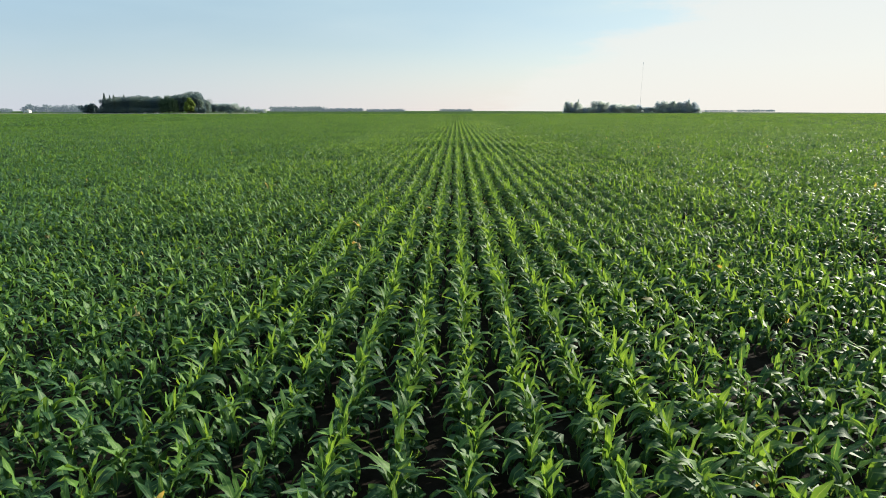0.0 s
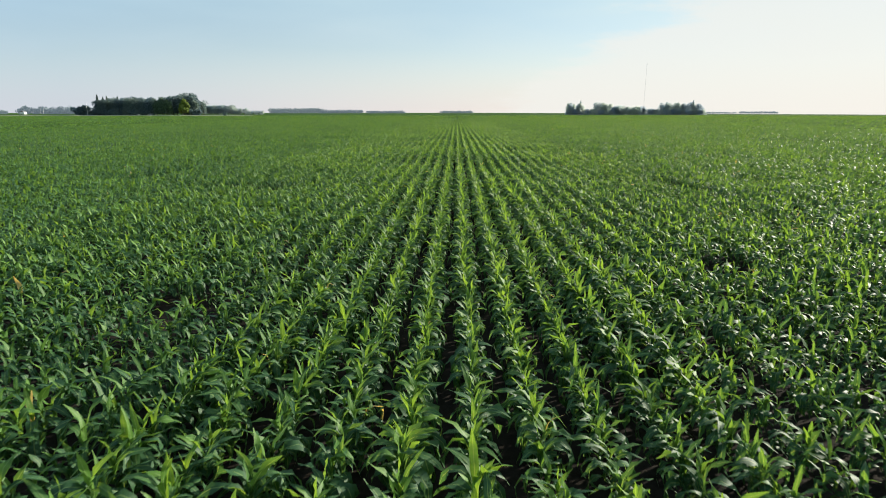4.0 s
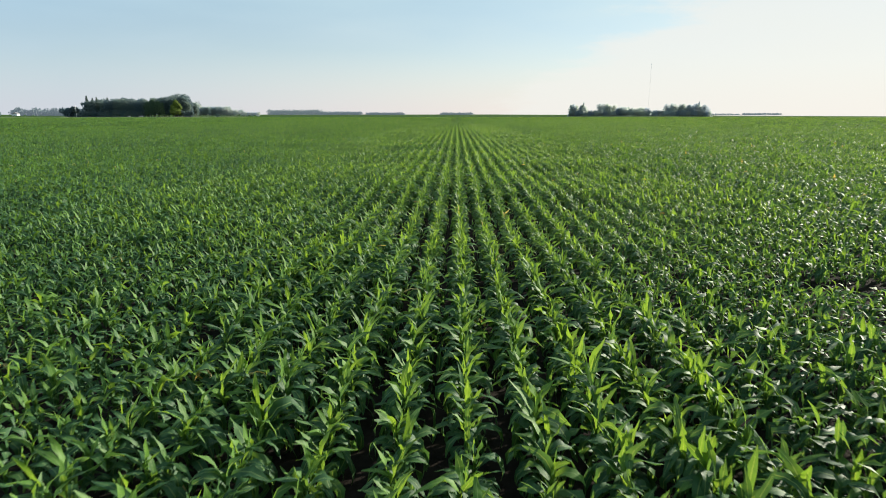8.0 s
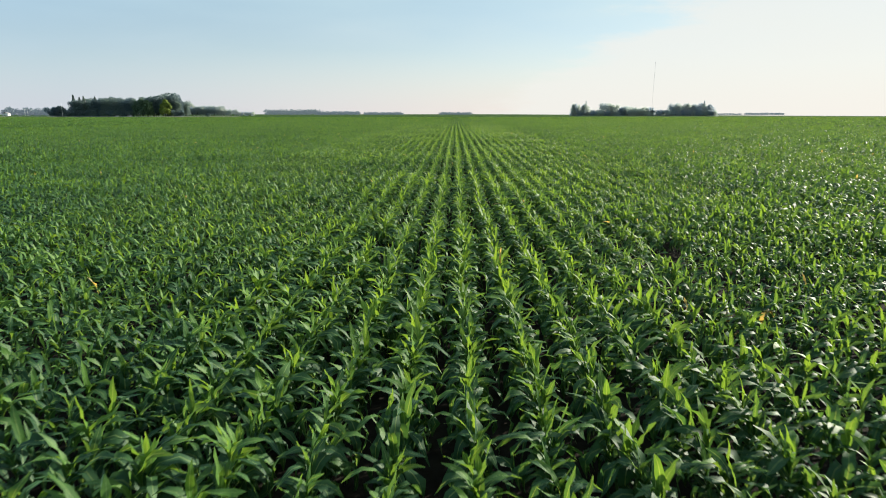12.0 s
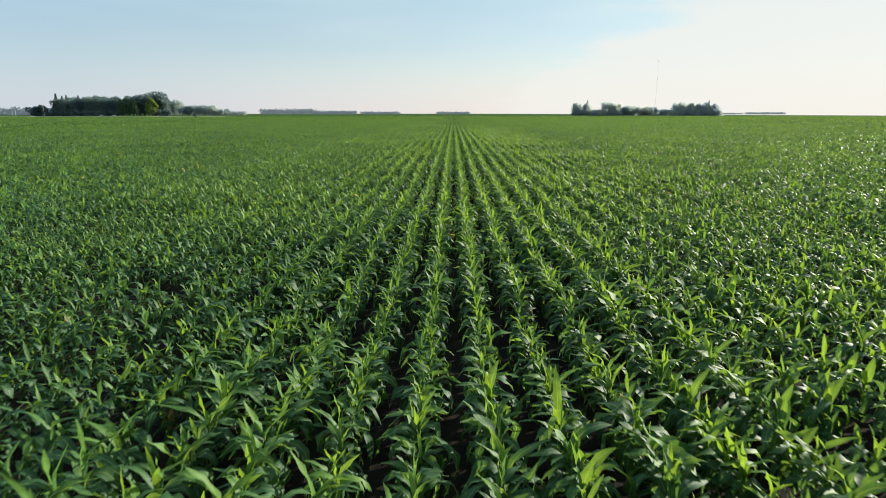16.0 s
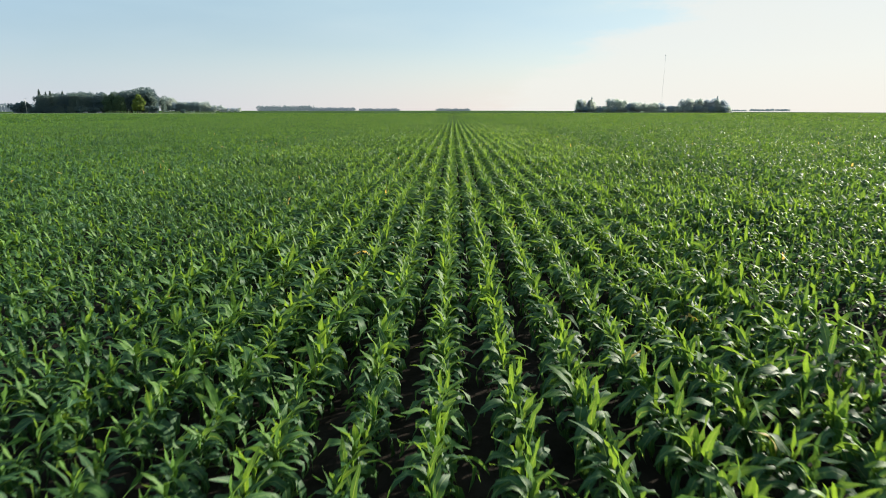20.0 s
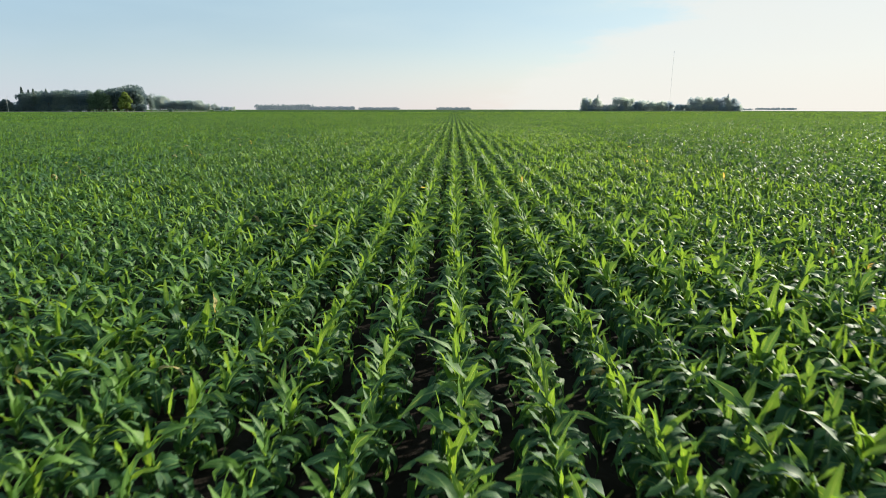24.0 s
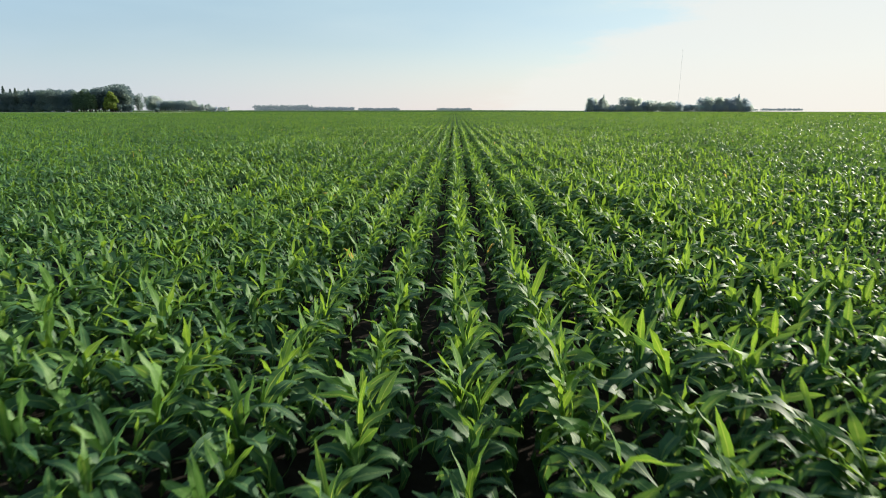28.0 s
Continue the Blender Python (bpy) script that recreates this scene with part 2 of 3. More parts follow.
def blades(rng, base, az, length, start, end, width, age, segs, fold):
    """Broad ribbons that rise from their bases, break over in an arch and hang; wavy margins where folded.
    Points (leaf, along, across, 3), faces and attributes."""
    n = len(length)
    s = np.linspace(0, 1, segs + 1)
    mid = (s[1:] + s[:-1]) / 2
    knee, soft = rng.uniform(0.0, 0.2, n)[:, None], rng.uniform(0.6, 0.85, n)[:, None]
    bend = np.clip((mid[None, :] - knee) / soft, 0, 1)
    bend = 0.5 * bend + 0.5 * bend * bend * (3 - 2 * bend)
    ang = start[:, None] + (end - start)[:, None] * bend
    step = (length / segs)[:, None]
    sway = rng.normal(0, 0.22, n)[:, None] * mid[None, :]
    azs = az[:, None] + sway
    run = np.stack([np.cos(ang) * np.cos(azs), np.cos(ang) * np.sin(azs), np.sin(ang)], -1) * step[..., None]
    line = np.concatenate([np.zeros((n, 1, 3)), np.cumsum(run, 1)], 1) + base[:, None, :]
    grow = np.clip(0.5 + 1.6 * s, 0, 1) * np.clip((1 - s) * 3.0, 0.04, 1) ** 0.7
    twist = rng.normal(0, 0.6, n)[:, None] * s[None, :] ** 1.5 + rng.normal(0, 0.15, n)[:, None]
    az_end = np.concatenate([azs, azs[:, -1:]], 1)
    ang_end = np.concatenate([ang, ang[:, -1:]], 1)
    ang_end[:, 1:-1] = (ang[:, 1:] + ang[:, :-1]) / 2
    side = np.stack([-np.sin(az_end), np.cos(az_end), np.zeros_like(az_end)], -1)
    up = np.stack([-np.sin(ang_end) * np.cos(az_end), -np.sin(ang_end) * np.sin(az_end), np.cos(ang_end)], -1)
    out = side * np.cos(twist)[..., None] + up * np.sin(twist)[..., None]
    nor = up * np.cos(twist)[..., None] - side * np.sin(twist)[..., None]
    half = (width[:, None] * grow[None, :] * 0.5)[..., None]
    if fold:
        turns = rng.uniform(1.4, 2.6, (n, 1, 2)) * s[None, :, None] + rng.rand(n, 1, 2)
        wave = np.clip(rng.normal(0.6, 0.25, (n, 1, 2)), 0.05, 1.1) * np.sin(2 * np.pi * turns)
        wave = (wave + rng.normal(0, 0.16, wave.shape))[..., None]
        cup = 0.4 - 0.4 * s[None, :, None]
        cols = [line - out * half + nor * half * (cup + wave[:, :, 0]), line, line + out * half + nor * half * (cup + wave[:, :, 1])]
        mark = [-1.0, 0.0, 1.0]
    else:
        cols, mark = [line - out * half, line + out * half], [-1.0, 1.0]
    k = len(cols)
    pts = np.stack(cols, 2)
    grid = np.arange(n * (segs + 1) * k).reshape(n, segs + 1, k)
    faces = np.stack([grid[:, :-1, :-1], grid[:, :-1, 1:], grid[:, 1:, 1:], grid[:, 1:, :-1]], -1).reshape(-1, 4)
    ages = np.broadcast_to(age[:, None, None], pts.shape[:3])
    acr = np.broadcast_to(np.array(mark)[None, None, :], pts.shape[:3])
    return pts.reshape(-1, 3), faces, ages.reshape(-1), acr.reshape(-1)


def plant_leaves(rng, px, py, size, count, crest=1.0):
    """The leaves of many plants at once, lower ones arching out and hanging, upper ones upright in the whorl; crest
    sets how tall that stands, and a low crest darkens the leaf colour in place of shade.
    """
    n = len(px)
    i = np.arange(count) / (count - 1)
    jit = lambda sd: np.clip(rng.normal(0, sd, (n, count)), -1.8 * sd, 1.8 * sd)
    turn = rng.normal(0, 0.55, n)          # most plants spread their leaves across the row
    az = turn[:, None] + np.pi * (np.arange(count) % 2)[None, :] + jit(0.4)
    whorl = np.clip((i - 0.5) / 0.5, 0, 1)
    inner = whorl > 0
    h = (0.16 + 0.32 * i ** 0.75)[None, :] * size[:, None]
    length = (0.44 + 0.12 * np.sin(np.pi * (0.1 + 0.8 * i)) - 0.07 * whorl)[None, :] * size[:, None] * (1.03 + jit(1.0) * np.where(inner, 0.14, 0.27)[None, :])
    start = np.radians(np.where(inner, 75 + 11 * whorl, 52 + 20 * i))[None, :] + jit(0.16)
    end = np.radians(np.where(inner, -72 + 142 * whorl, -118 + 10 * i))[None, :] + jit(0.45)
    width = np.where(inner, 0.086 - 0.032 * whorl, 0.071 + 0.024 * np.sin(np.pi * i))[None, :] * size[:, None] * (1 + jit(0.2))
    length = length * np.where(inner, crest, 0.4 + 0.6 * crest)[None, :]
    end = end - (1 - crest) * np.where(inner, 1.9, 0.7)[None, :]
    age = np.clip(0.1 + 0.86 * i[None, :] ** 1.8 + jit(0.16), 0.07, 1)
    age = np.clip(age + rng.normal(0, 0.15, n)[:, None] - 0.4 * (1 - crest), 0.07, 1)     # some plants are paler; low crests are coloured darker to imitate shade
    age[rng.rand(n, count) < 0.0012] = 0.0
    lean = np.stack([rng.normal(0, 0.06, n), rng.normal(0, 0.06, n)], -1)
    base = np.stack([px[:, None] + lean[:, :1] * h, py[:, None] + lean[:, 1:] * h, h], -1)
    return [a.reshape(-1, *a.shape[2:]) for a in (base, az, length, start, end, width, age)]


def sowing(rng, x0, x1, y0, y1, pitch):
    """Plants along the rows between x0 and x1."""
    ks = np.arange(math.ceil((x0 - FIRST) / ROW), math.ceil((x1 - FIRST) / ROW))
    ys = np.arange(y0, y1, pitch)
    px = (FIRST + ROW * ks)[:, None] + rng.normal(0, 0.04, (len(ks), len(ys)))
    py = ys[None, :] + rng.normal(0, pitch * 0.22, px.shape)
    return px.ravel(), py.ravel()


def growth(y):
    """The crop stands slightly taller along the flight."""
    return np.interp(y, (0, 30, 150), (0.88, 0.89, 0.91))


def vigour(x, y):
    """How tall the crop stands over the plan."""
    dip = np.clip((value_noise(x / 2.2, y, 3.4, 21) - 0.74) / 0.16, 0, 1) * np.clip((np.abs(x) - 5) / 4, 0, 1)   # low spots off the middle
    return (0.84 + 0.26 * value_noise(x, y, 7.0, 3) + 0.18 * value_noise(x, y, 1.6, 4)) * (1 - 0.3 * dip)


# places where the stand is thin: middle and half sizes
GAPS = [(4.9, 8.4, 0.5, 0.4), (7.6, 7.6, 0.6, 0.4), (9.5, 21.0, 1.3, 0.8), (11.0, 15.0, 1.0, 0.6), (6.6, 30.0, 1.0, 0.7),
        (-5.6, 27.0, 0.6, 0.6), (8.4, 49.0, 1.3, 0.8), (5.5, 72.6, 0.7, 0.8), (9.2, 90.0, 1.6, 0.9), (-6.5, 94.0, 0.7, 0.7),
        (6.0, 115.8, 1.0, 1.0), (10.0, 138.5, 1.6, 1.1), (5.2, 155.3, 0.8, 0.8), (-4.8, 147.6, 0.5, 0.7)]


def stand(x, y):
    """True where a plant grows."""
    keep = value_noise(x, y, 1.4, 9) < 0.97
    for gx, gy, rx_, ry_ in GAPS:
        keep &= ((x - gx) / rx_) ** 2 + ((y - gy) / ry_) ** 2 > 0.4 + 1.2 * value_noise(x, y, 0.5, 10)
    return keep


def crop(name, seed, boxes, pitch, count, segs, fold, size=1.0, wide=1.0, keep_out=(), crest=1.0):
    rng = np.random.RandomState(seed)
    px, py = (np.concatenate(a) for a in zip(*[sowing(rng, *b, pitch) for b in boxes]))
    keep = (rng.rand(len(px)) > 0.03) & stand(px, py)
    for x0, x1, y0, y1 in keep_out:
        keep &= ~((px > x0) & (px < x1) & (py > y0) & (py < y1))
    px, py = px[keep], py[keep]
    sz = vigour(px, py) * growth(py) * size * np.clip(rng.normal(1, 0.11, len(px)), 0.76, 1.22)
    base, az, length, start, end, width, age = plant_leaves(rng, px, py, sz, count, crest)
    v, f, ages, acr = blades(rng, base, az, length, start, end, width * wide, age, segs, fold)
    return mesh_of(name, v, f, CORN, True, {"age": ages, "across": acr})


field = tagged(new("corn_field"), "dense green field of waist-high corn in straight rows", "corn field", kind="stuff")
MIDDLE = -0.35
PLOTS = [(FIRST - 2.5 * ROW, FIRST + 2.5 * ROW, y, y + 2.85) for y in (6.0, 62.0, 110.0, 170.6)]   # stretches of plants of their own
WIDE, SPLIT = 5.4, 105.0        # the detailed strip widens where the camera flies lower
near = [(MIDDLE - 3.9, MIDDLE + 3.9, 2.6, SPLIT), (MIDDLE - WIDE, MIDDLE + WIDE, SPLIT, 190.0)]
EDGE = FIRST - 17 * ROW - 0.01
beside = [(EDGE, MIDDLE - 3.9, 2.6, SPLIT), (MIDDLE + 3.9, MIDDLE + 12.2, 2.6, SPLIT),
          (EDGE, MIDDLE - WIDE, SPLIT, 190.0), (MIDDLE + WIDE, MIDDLE + 12.2, SPLIT, 190.0),
          (EDGE, MIDDLE + 12.2, 190.0, 230.0), (EDGE, MIDDLE + 12.2, -20.0, 2.6)]
part("corn_rows", crop("corn_rows", 11, near, 0.16, 10, 6, True, keep_out=PLOTS, crest=0.93), None, field)
part("corn_rows", crop("corn_rows", 12, beside, 0.18, 8, 4, True, wide=1.05, crest=0.8), None, field)


def patches(seed, width, depth, pitch, count, segs, wide, cells, variants=4):
    """Alike patches of crop laid over the plan; each cell is the patch's corner, on the row grid."""
    made = []
    for k in range(variants):
        rng = np.random.RandomState(seed + k)
        px, py = sowing(rng, FIRST - 0.01, FIRST + width - 0.02, 0, depth, pitch)
        keep = value_noise(px + 31 * k, py, 3.0, 15) < 0.93
        px, py = px[keep], py[keep]
        sz = vigour(px + 40 * k, py + 90 * k) * np.clip(rng.normal(1, 0.17, len(px)), 0.6, 1.4)
        base, az, length, start, end, w, age = plant_leaves(rng, px, py, sz, count, 0.68)
        v, f, ages, acr = blades(rng, base, az, length, start, end, w * wide, age, segs, False)
        v[:, 0] -= FIRST
        made.append(mesh_of("corn_rows", v, f, CORN, True, {"age": ages, "across": acr}))
    pick = random.Random(seed)
    for x, y in cells:
        ob = part("corn_rows", made[pick.randrange(variants)], None, field)
        ob.location, ob.scale = (x, y, float(fall(x))), (1, 1, float(growth(y)))


def on_rows(x):
    return FIRST + ROW * round((x - FIRST) / ROW)


W = 14 * ROW
left_c = on_rows(MIDDLE - 12.2 - 0.4)
right_c = left_c + ROW * round((24.4 + 0.4) / ROW)
patches(100, W, 10.0, 0.19, 7, 4, 1.1,
        [(x, y) for k in range(2) for x in (left_c - W * (k + 1), right_c + W * k) for y in range(-20, 250, 10)])
left_d, right_d = left_c - 2 * W, right_c + 2 * W
patches(200, W, 12.0, 0.33, 5, 2, 1.5,
        [(x, y) for k in range(6) for x in (left_d - W * (k + 1), right_d + W * k) for y in range(-24, 400, 12)])
patches(300, W, 12.0, 0.33, 5, 2, 1.5,
        [(left_c - 2 * W + W * k, y) for k in range(7) for y in range(310, 400, 12)])
patches(400, W, 10.0, 0.19, 7, 3, 1.1, [(left_c - 2 * W + W * k, y) for k in range(7) for y in range(230 if 1 < k < 5 else 250, 310, 10)])


# plants of their own along four stretches of the middle rows
def corn_plant(seed):
    rng = np.random.RandomState(seed)
    plant = tagged(new("corn_plant"), "young green corn plant with arching leaves in its row", "corn plant", "corn plants in rows")
    one = np.array([1.0])
    base, az, length, start, end, width, age = plant_leaves(rng, 0 * one, 0 * one, one, 10, 0.93)
    bm = bmesh.new()
    tube(bm, (0, 0, -0.03), (base[-1][0], base[-1][1], 0.5), 0.017, 0.009, 6)
    part("stalk", bm, STALK, plant)
    for k in range(10):
        c = slice(k, k + 1)
        v, f, ages, acr = blades(rng, base[c], az[c], length[c], start[c], end[c], width[c], age[c], 6, True)
        part("leaf", mesh_of("leaf", v, f, CORN, True, {"age": ages, "across": acr}), None, plant)
    return plant


def tube(bm, a, b, ra, rb, sides=6):
    a, b = Vector(a), Vector(b)
    q = (b - a).to_track_quat("Z", "Y")
    rings = []
    for p, r in ((a, ra), (b, rb)):
        rings.append([bm.verts.new(p + q @ Vector((r * math.cos(k * 2 * math.pi / sides), r * math.sin(k * 2 * math.pi / sides), 0))) for k in range(sides)])
    for k in range(sides):
        bm.faces.new((rings[0][k], rings[0][(k + 1) % sides], rings[1][(k + 1) % sides], rings[1][k]))
    bm.faces.new(rings[0][::-1]); bm.faces.new(rings[1])


kinds, first, rnd = [corn_plant(600 + k) for k in range(8)], [True] * 8, random.Random(5)
for x0, x1, y0, y1 in PLOTS:
    for k in range(5):
        for n in range(15):
            which = rnd.randrange(8)
            x, y = x0 + ROW * (k + 0.5) + rnd.gauss(0, 0.025), y0 + 0.095 + 0.19 * n + rnd.gauss(0, 0.03)
            m = pose(x, y, 0, rnd.gauss(0, 3), rnd.gauss(0, 3), rnd.choice((0, 180)) + rnd.gauss(0, 25))
            plant = kinds[which] if first[which] else copy_thing(kinds[which], m)
            if first[which]:
                plant.matrix_basis = m
            first[which] = False
            plant.scale = [float(vigour(np.array([x]), np.array([y]))[0] * growth(y)) * rnd.gauss(1, 0.08)] * 3

EW = 52 * ROW
far_cells = []
for i in range(-14, 14):
    for k in range(2, 17):
        x, y = on_rows(0) + EW * i, 40.0 * k
        covered = x + EW < right_d + 6 * W and x > left_d - 6 * W and y + 40 < 400
        if not covered and abs(x + EW / 2) < 0.85 * (y + 40) + 40:
            far_cells.append((x, y))
patches(700, EW, 40.0, 2.1, 3, 2, 5.5, far_cells, 3)

# ---- ground ----
# one sheet out to the horizon: bare soil under the crop, and the crop's closed canopy far off
ys = np.concatenate([np.linspace(-60, 420, 49), np.geomspace(460, 4800, 20)])
xs = np.concatenate([-np.geomspace(4800, 160, 22), np.linspace(-140, 140, 29), np.geomspace(160, 4800, 22)])
X, Y = np.meshgrid(xs, ys, indexing="ij")
I = np.arange(X.size).reshape(X.shape)
quads = np.stack([I[:-1, :-1], I[1:, :-1], I[1:, 1:], I[:-1, 1:]], -1).reshape(-1, 4)
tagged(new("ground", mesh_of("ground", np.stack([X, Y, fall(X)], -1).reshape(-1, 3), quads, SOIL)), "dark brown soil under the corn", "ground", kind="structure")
cut = left_d - 6 * W
cut2 = right_d + 6 * W
top = lambda x0, x1, y0, y1: ((x0, y0), (x1, y0), (x1, y1), (x0, y1))
sheets = [top(-4800, cut, -60, 4800), top(cut2, 4800, -60, 4800), top(cut, cut2, 402, 4800)]
verts, quads = [], []
for (x0, y0), _, (x1, y1), _ in sheets:
    for a, b in zip(np.linspace(x0, x1, 25)[:-1], np.linspace(x0, x1, 25)[1:]):
        quads.append([len(verts) + k for k in range(4)])
        verts += [(x, y, 0.5 + fall(x)) for x, y in top(a, b, y0, y1)]
part("far_crop", mesh_of("far_crop", verts, quads, CANOPY, False), None, field)


# ---- trees ----
def clumps(rng, centres, size):
    """Small bent leaf clumps, one pair of triangles each, at the centres."""
    n = len(centres)
    a = rng.normal(0, 1, (n, 3)); a /= np.linalg.norm(a, axis=1)[:, None]
    b = np.cross(a, rng.normal(0, 1, (n, 3))); b /= np.linalg.norm(b, axis=1)[:, None]
    c = np.cross(a, b)
    s = (size * rng.uniform(0.6, 1.3, n))[:, None]
    v = np.stack([centres - a * s, centres + b * s * 0.7 + c * s * 0.2, centres + a * s, centres - b * s * 0.7 + c * s * 0.2], 1)
    return v.reshape(-1, 3), np.arange(4 * n).reshape(n, 4)


def broad_tree(name, seed, height, spread, lobes, leaves, leaf, material, label, low=0.16):
    """A deciduous tree: tapered trunk, limbs and a crown of many small leaf clumps in uneven lobes."""
    rng = np.random.RandomState(seed)
    tree = tagged(new(name), label, "tree")
    bm = bmesh.new()
    tube(bm, (0, 0, -0.2), (rng.normal(0, 0.2), rng.normal(0, 0.2), height * 0.45), height * 0.024, height * 0.012)
    part("trunk", bm, BARK, tree)
    pts = []
    for k in range(lobes):
        az, h = rng.uniform(0, 6.28), height * (low + 0.16 + (0.9 - low - 0.28) * (k + 0.5) / lobes)
        r = spread * rng.uniform(0.12, 0.55) * (1.15 - 0.5 * k / lobes)
        centre = np.array([r * math.cos(az), r * math.sin(az), h])
        rad = spread * rng.uniform(0.3, 0.46) * np.array([1, 1, 0.85])
        d = rng.normal(0, 1, (leaves // lobes, 3)); d /= np.linalg.norm(d, axis=1)[:, None]
        pts.append(centre + d * rad * rng.uniform(0.55, 1.05, (len(d), 1)))
        if k < 6:
            bm = bmesh.new()
            tube(bm, (0, 0, height * (0.2 + 0.03 * k)), centre, height * 0.01, height * 0.003, 5)
            part("limb", bm, BARK, tree)
    pts = np.concatenate(pts)
    top = pts[:, 2].max()
    pts[:, 2] = np.clip(pts[:, 2] * height / top, height * 0.03, None)
    v, f = clumps(rng, pts, leaf)
    part("crown", mesh_of("crown", v, f, material, False), None, tree)
    return tree


def spruce(name, seed, height, spread, leaves, leaf, label, needles):
    """A conifer: straight trunk and whorls of drooping boughs in a narrow cone."""
    rng = np.random.RandomState(seed)
    tree = tagged(new(name), label, "tree")
    bm = bmesh.new()
    tube(bm, (0, 0, -0.2), (0, 0, height * 0.97), height * 0.018, 0.03)
    part("trunk", bm, BARK, tree)
    h = rng.uniform(0.06, 1, leaves) ** 1.15
    tier = 0.75 + 0.25 * np.abs(np.sin(h * 34))
    r = spread * (1.02 - h) * tier * np.sqrt(rng.uniform(0.15, 1, leaves))
    az = rng.uniform(0, 6.28, leaves)
    pts = np.stack([r * np.cos(az), r * np.sin(az), height * h - 0.2 * r], -1)
    v, f = clumps(rng, pts, leaf)
    part("crown", mesh_of("crown", v, f, needles, False), None, tree)
    return tree


trees = [broad_tree("deciduous_tree", 20 + k, 20, 7.5 + k * 0.5, 13 + k, 1500, 0.55, BROADLEAF, "tall dark green deciduous tree in a farm grove", 0.03) for k in range(4)]
willow = broad_tree("willow_tree", 31, 16, 5.0, 8, 1300, 0.7, BRIGHT, "sunlit yellow-green willow at the edge of a grove", 0.05)
poplar = broad_tree("poplar_tree", 35, 20, 6.5, 11, 2000, 0.62, POPLAR, "mid-green poplar in front of a darker grove", 0.05)
spruces = [spruce("spruce_tree", 40 + k, 22, 3.6, 900, 0.6, "narrow dark spruce standing above a farm grove", CONIFER) for k in range(2)]
# paled foliage and thin crowns imitate the haze over the farther groves
hazed_spruce = spruce("spruce_tree", 44, 22, 3.6, 330, 0.5, "spruce standing above a distant grove, haze put into its grey-green foliage", HAZED)
bushes = [broad_tree("bush", 50 + k, 7, 5.5, 7, 700, 0.6, BROADLEAF, "low rounded dark green bush beside a grove", 0.0) for k in range(2)]
hazed_trees = [broad_tree("deciduous_tree", 60 + k, 20, 8.5 + k * 0.6, 12 + k, 1700, 0.55, HAZED, "deciduous tree in a distant grove, foliage paled in place of haze", 0.03) for k in range(3)]
hazed_bushes = [broad_tree("bush", 65 + k, 7, 5.5, 7, 560, 0.5, HAZED, "bush between the trees of a grove, foliage paled in place of haze", 0.0) for k in range(2)]
for o in trees + [willow, poplar, hazed_spruce] + spruces + bushes + hazed_trees + hazed_bushes:
    o.location = (0, -40 - 12 * random.random(), 0)

used = set()


def plant_tree(kind, x, y, height, native, turn, group, fat=1.0):
    """One tree of that kind, grown to its height."""
    s = height / native
    m = pose(x, y, 0, 0, 0, turn)
    if kind.name not in used:
        used.add(kind.name)
        t = kind
        t.matrix_basis = m
    else:
        t = copy_thing(kind, m)
    t.scale = (s * fat, s * fat, s)
    tagged(t, group=group)
    return t


def grove(seed, y, deep, spans, group, kinds, native=20):
    """Trees along spans of (x0, x1, height, step)."""
    rng = random.Random(seed)
    for x0, x1, height, step in spans:
        x = x0
        while x <= x1:
            for row in range(deep):
                plant_tree(rng.choice(kinds), x + rng.uniform(-1.5, 1.5), y + row * 9 + rng.uniform(-3, 3), height * rng.uniform(0.88, 1.04), native, rng.uniform(0, 360), group)
            x += step


VPX = 807.6                   # bearings below are counted from where the rows vanish
LEFT_Y, RIGHT_Y = 728.0, 900.0
kl, kr = LEFT_Y * 0.9717 / 1007, RIGHT_Y * 0.9717 / 1007
lx, rx = (lambda p: (p - VPX) * kl), (lambda p: (p - VPX) * kr)
west, east = "trees of the west grove", "trees of the east grove"
grove(1, LEFT_Y, 3, [(lx(174), lx(198), 21, 7), (lx(207), lx(318), 23.0, 7.5), (lx(322), lx(346), 27.5, 7), (lx(352), lx(359), 19, 6)], west, trees)
for p, h in ((177, 24.5), (187, 22), (194, 22.5), (213, 22.5)):
    plant_tree(spruces[p % 2], lx(p), LEFT_Y + 3, h + 1, 22, p, west, 1.3)
for p, h in ((335, 15), (341, 20), (346, 16)):
    plant_tree(willow, lx(p), LEFT_Y - 14, h, 16, p, west)
for p, h in ((292, 18), (301, 20.5), (310, 19), (316, 17)):
    plant_tree(poplar, lx(p), LEFT_Y - 12, h, 20, 3 * p, west)
grove(2, LEFT_Y - 8, 1, [(lx(150), lx(166), 12.5, 5), (lx(176), lx(286), 8, 5), (lx(346), lx(364), 9, 5)], "bushes of the west grove", bushes, 7)
plant_tree(bushes[0], lx(437), LEFT_Y - 60, 4.6, 7, 40, "bushes of the west grove")
grove(6, 1024, 2, [(-456, -440, 24, 6), (-436, -390, 17, 5), (-388, -366, 12, 5), (-364, -338, 8, 5)], "trees of the north-west windbreak", hazed_trees)
grove(3, RIGHT_Y, 1, [(rx(1000), rx(1022), 17.5, 4.6), (rx(1050), rx(1072), 18.5, 4.6), (rx(1162), rx(1229), 18.2, 4.6)], east, hazed_trees)
grove(4, RIGHT_Y - 6, 1, [(rx(999), rx(1046), 9, 5), (rx(1050), rx(1076), 8, 5), (rx(1078), rx(1128), 13.5, 5), (rx(1130), rx(1158), 10, 5), (rx(1160), rx(1230), 9, 5)], "bushes of the east grove", hazed_bushes, 7)
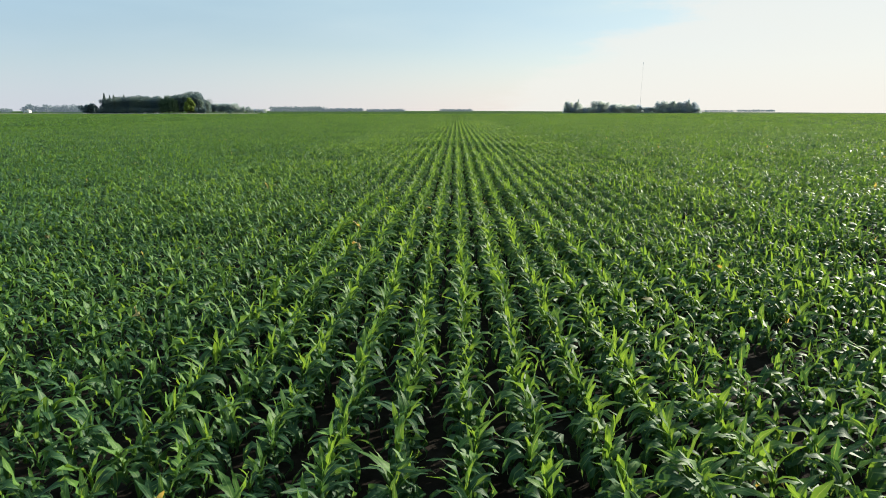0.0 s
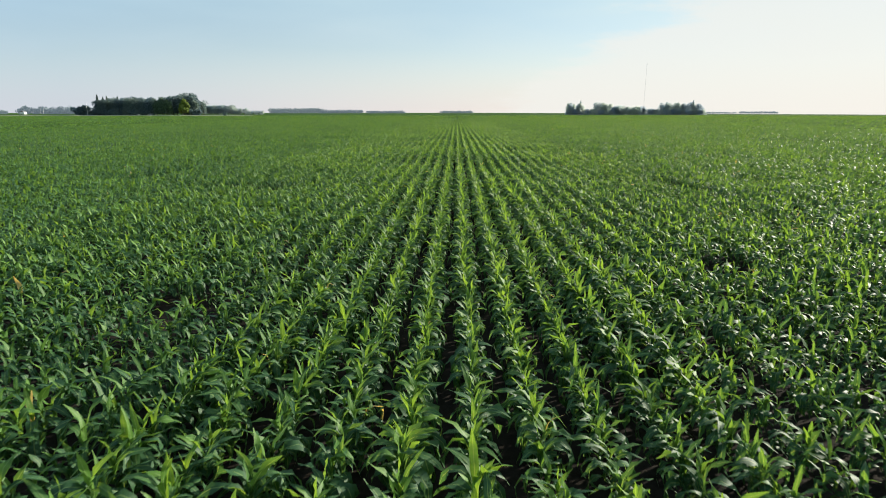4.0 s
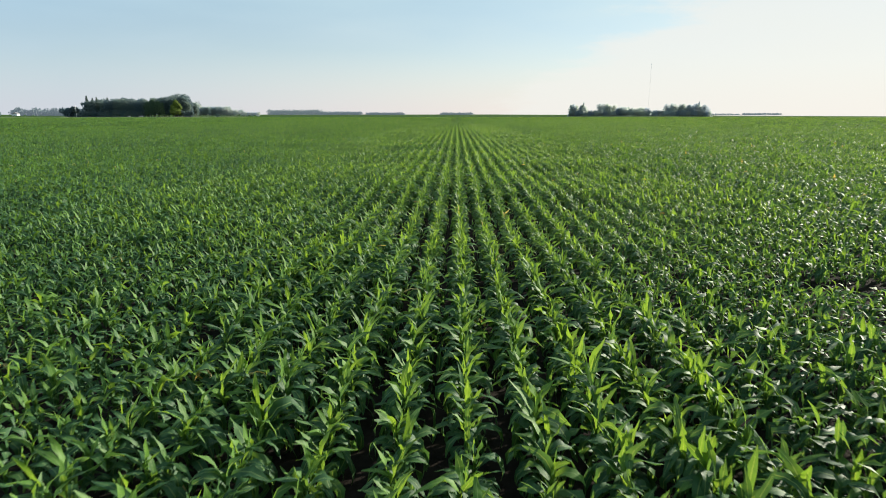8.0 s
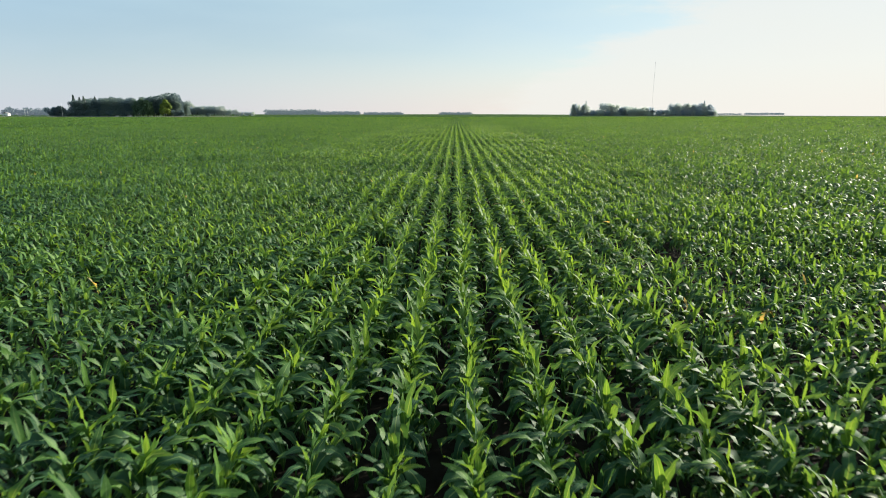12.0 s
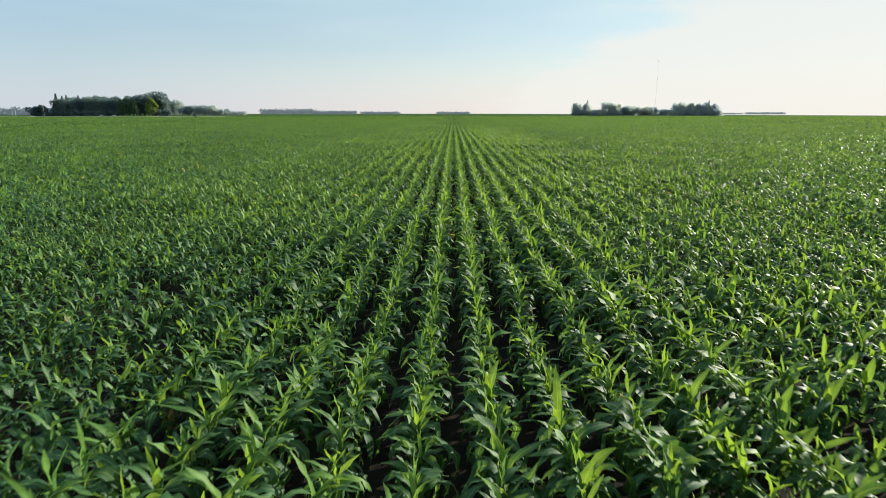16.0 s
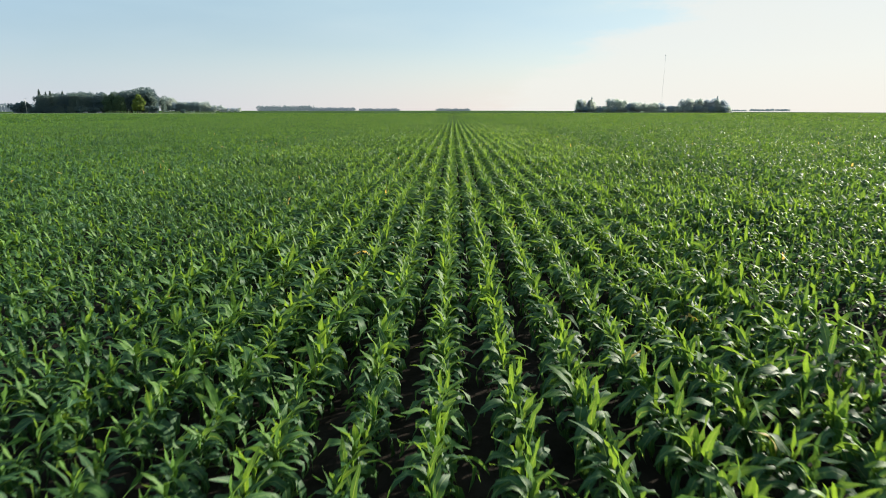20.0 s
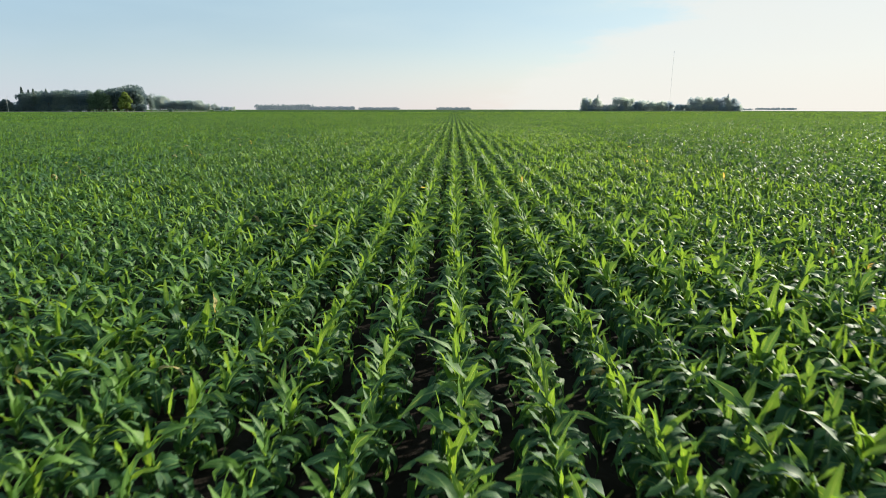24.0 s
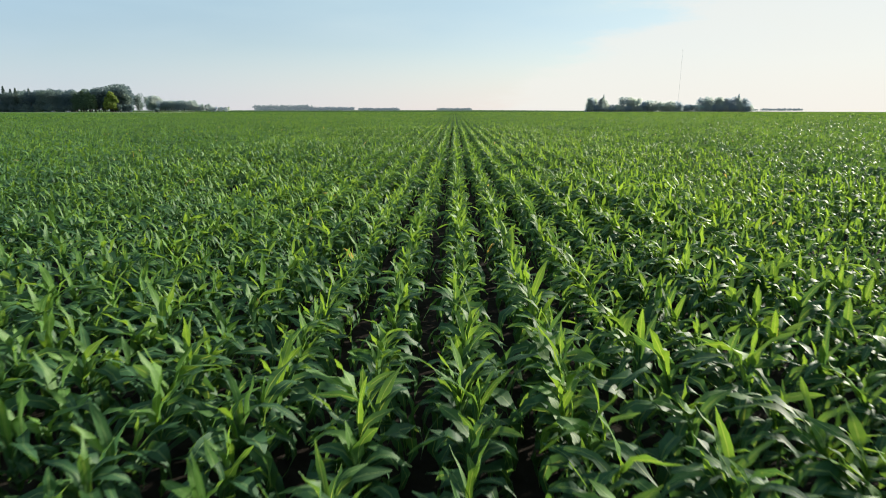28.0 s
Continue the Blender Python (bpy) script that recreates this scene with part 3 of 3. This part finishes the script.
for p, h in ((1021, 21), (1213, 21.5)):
    plant_tree(hazed_spruce, rx(p), RIGHT_Y - 2, h, 22, p, east, 2.0)


def treeline(seed, y, px0, px1, height, leaf):
    """A far wood on the horizon, its crowns run together."""
    rng = np.random.RandomState(seed)
    k = y * 0.9717 / 1007
    x0, x1 = (px0 - VPX) * k, (px1 - VPX) * k
    n = int((x1 - x0) / (height * 0.22)) + 2
    pts = []
    for x in np.linspace(x0, x1, n):
        h = height * rng.uniform(0.6, 1.0)
        d = rng.normal(0, 1, (70, 3)); d /= np.linalg.norm(d, axis=1)[:, None]
        p = d * np.array([height * 0.4, height * 0.4, h * 0.5]) * rng.uniform(0.5, 1, (70, 1)) + np.array([x, y + rng.uniform(-15, 15), h * 0.5])
        pts.append(p)
    pts = np.concatenate(pts)
    pts[:, 2] = np.clip(pts[:, 2], 0.2, None)
    v, f = clumps(rng, pts, leaf)
    tagged(new("distant_wood", mesh_of("distant_wood", v, f, FAR_LEAF, False)), "blue-green wood on the flat horizon, haze imitated by glowing foliage", "woodland", kind="stuff")


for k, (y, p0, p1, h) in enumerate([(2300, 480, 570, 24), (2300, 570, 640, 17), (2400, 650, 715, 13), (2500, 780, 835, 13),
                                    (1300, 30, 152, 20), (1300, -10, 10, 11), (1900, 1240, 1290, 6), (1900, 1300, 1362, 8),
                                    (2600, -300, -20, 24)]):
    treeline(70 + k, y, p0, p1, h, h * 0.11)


# ---- mast ----
def lattice_mast(x, y, height):
    mast = tagged(new("radio_mast"), "slender pale lattice radio mast behind the grove", "mast")
    mast.location = (x, y, 0)
    r = 0.3
    feet = [Vector((r * math.cos(a), r * math.sin(a), 0)) for a in (0.5, 2.6, 4.7)]
    for f in feet:
        bm = bmesh.new(); tube(bm, f, f + Vector((0, 0, height)), 0.028, 0.028, 5)
        part("leg", bm, WHITE, mast)
    for k in range(int(height / 2)):
        for i in range(3):
            bm = bmesh.new()
            tube(bm, feet[i] + Vector((0, 0, 2 * k)), feet[(i + 1) % 3] + Vector((0, 0, 2 * k + 2)), 0.013, 0.013, 4)
            part("brace", bm, WHITE, mast)
    bm = bmesh.new(); tube(bm, (0, 0, height), (0, 0, height + 2), 0.3, 0.25, 8)
    part("beacon", bm, STEEL, mast)
    return mast


lattice_mast(rx(1137), RIGHT_Y + 20, 74)


# ---- farmstead along the road ----
def pole(x, y, height, r, label):
    """A tapered pole with a short lamp arm."""
    thing = tagged(new("utility_pole"), label, "pole")
    thing.location = (x, y, 0)
    bm = bmesh.new(); tube(bm, (0, 0, -0.3), (0, 0, height), r, r * 0.6, 8)
    part("shaft", bm, WHITE, thing)
    bm = bmesh.new(); tube(bm, (0, 0, height - 0.4), (1.4, 0, height - 0.1), r * 0.3, r * 0.25, 6)
    part("arm", bm, STEEL, thing)
    bm = bmesh.new(); tube(bm, (1.3, 0, height - 0.2), (2.0, 0, height - 0.2), 0.18, 0.12, 6)
    part("lamp_head", bm, STEEL, thing)


def box(bm, x0, x1, y0, y1, z0, z1):
    m = Matrix.LocRotScale(((x0 + x1) / 2, (y0 + y1) / 2, (z0 + z1) / 2), None, (x1 - x0, y1 - y0, z1 - z0))
    bmesh.ops.create_cube(bm, size=1, matrix=m)


def shed(x, y, w, d, h, label):
    """A small gabled farm building with a door and a window."""
    thing = tagged(new("farm_shed"), label, "shed", "farm buildings")
    thing.location = (x, y, 0)
    bm = bmesh.new(); box(bm, -w / 2, w / 2, -d / 2, d / 2, -0.1, h)
    part("wall", bm, WHITE, thing)
    bm = bmesh.new()
    e, top = 0.3, h + w * 0.28
    pts = [(-w / 2 - e, h - 0.1), (0, top), (w / 2 + e, h - 0.1), (w / 2 + e, h + 0.08), (0, top + 0.18), (-w / 2 - e, h + 0.08)]
    rings = [[bm.verts.new((px, py, pz)) for px, pz in pts] for py in (-d / 2 - e, d / 2 + e)]
    for k in range(6):
        bm.faces.new((rings[0][k], rings[0][(k + 1) % 6], rings[1][(k + 1) % 6], rings[1][k]))
    bm.faces.new(rings[0][::-1]); bm.faces.new(rings[1])
    part("roof", bm, ROOF, thing)
    bm = bmesh.new(); box(bm, -w * 0.3, -w * 0.05, -d / 2 - 0.06, -d / 2 - 0.003, 0, 2.1)
    part("door", bm, WOOD, thing)
    bm = bmesh.new(); box(bm, w * 0.1, w * 0.3, -d / 2 - 0.05, -d / 2 - 0.003, 1.0, 1.9)
    part("window", bm, STEEL, thing)


pole(lx(173.5), LEFT_Y - 16, 16, 0.2, "tall white pole beside the west grove")
k2 = 1250 * 0.9717 / 1007
for p in (69, 74):
    pole((p - VPX) * k2, 1250, 13, 0.2, "white pole in front of a distant windbreak")
shed((37 - VPX) * k2, 1250, 10, 8, 5, "white farm shed with a gabled grey roof")
for p, w in ((261, 2.4), (282, 3.4)):
    shed(lx(p), LEFT_Y - 15, w, 3, 2.0, "small white shed in front of the west grove")

# gravel road on a low bank along the field's far edge
prof = [(-7, 0.0), (-3.4, 1.0), (3.4, 1.0), (7, 0.0)]
n = 60
v = [(-900 + 660 * k / (n - 1), LEFT_Y - 24 + a, z - 0.02) for k in range(n) for a, z in prof]
f = [(4 * k + i, 4 * k + 4 + i, 4 * k + 5 + i, 4 * k + 1 + i) for k in range(n - 1) for i in range(3)]
tagged(new("road", mesh_of("road", v, f, plain("gravel", (0.34, 0.31, 0.26), 0.95, 0.0, 1.5), False)), "pale gravel road on a low bank", "road", kind="structure")
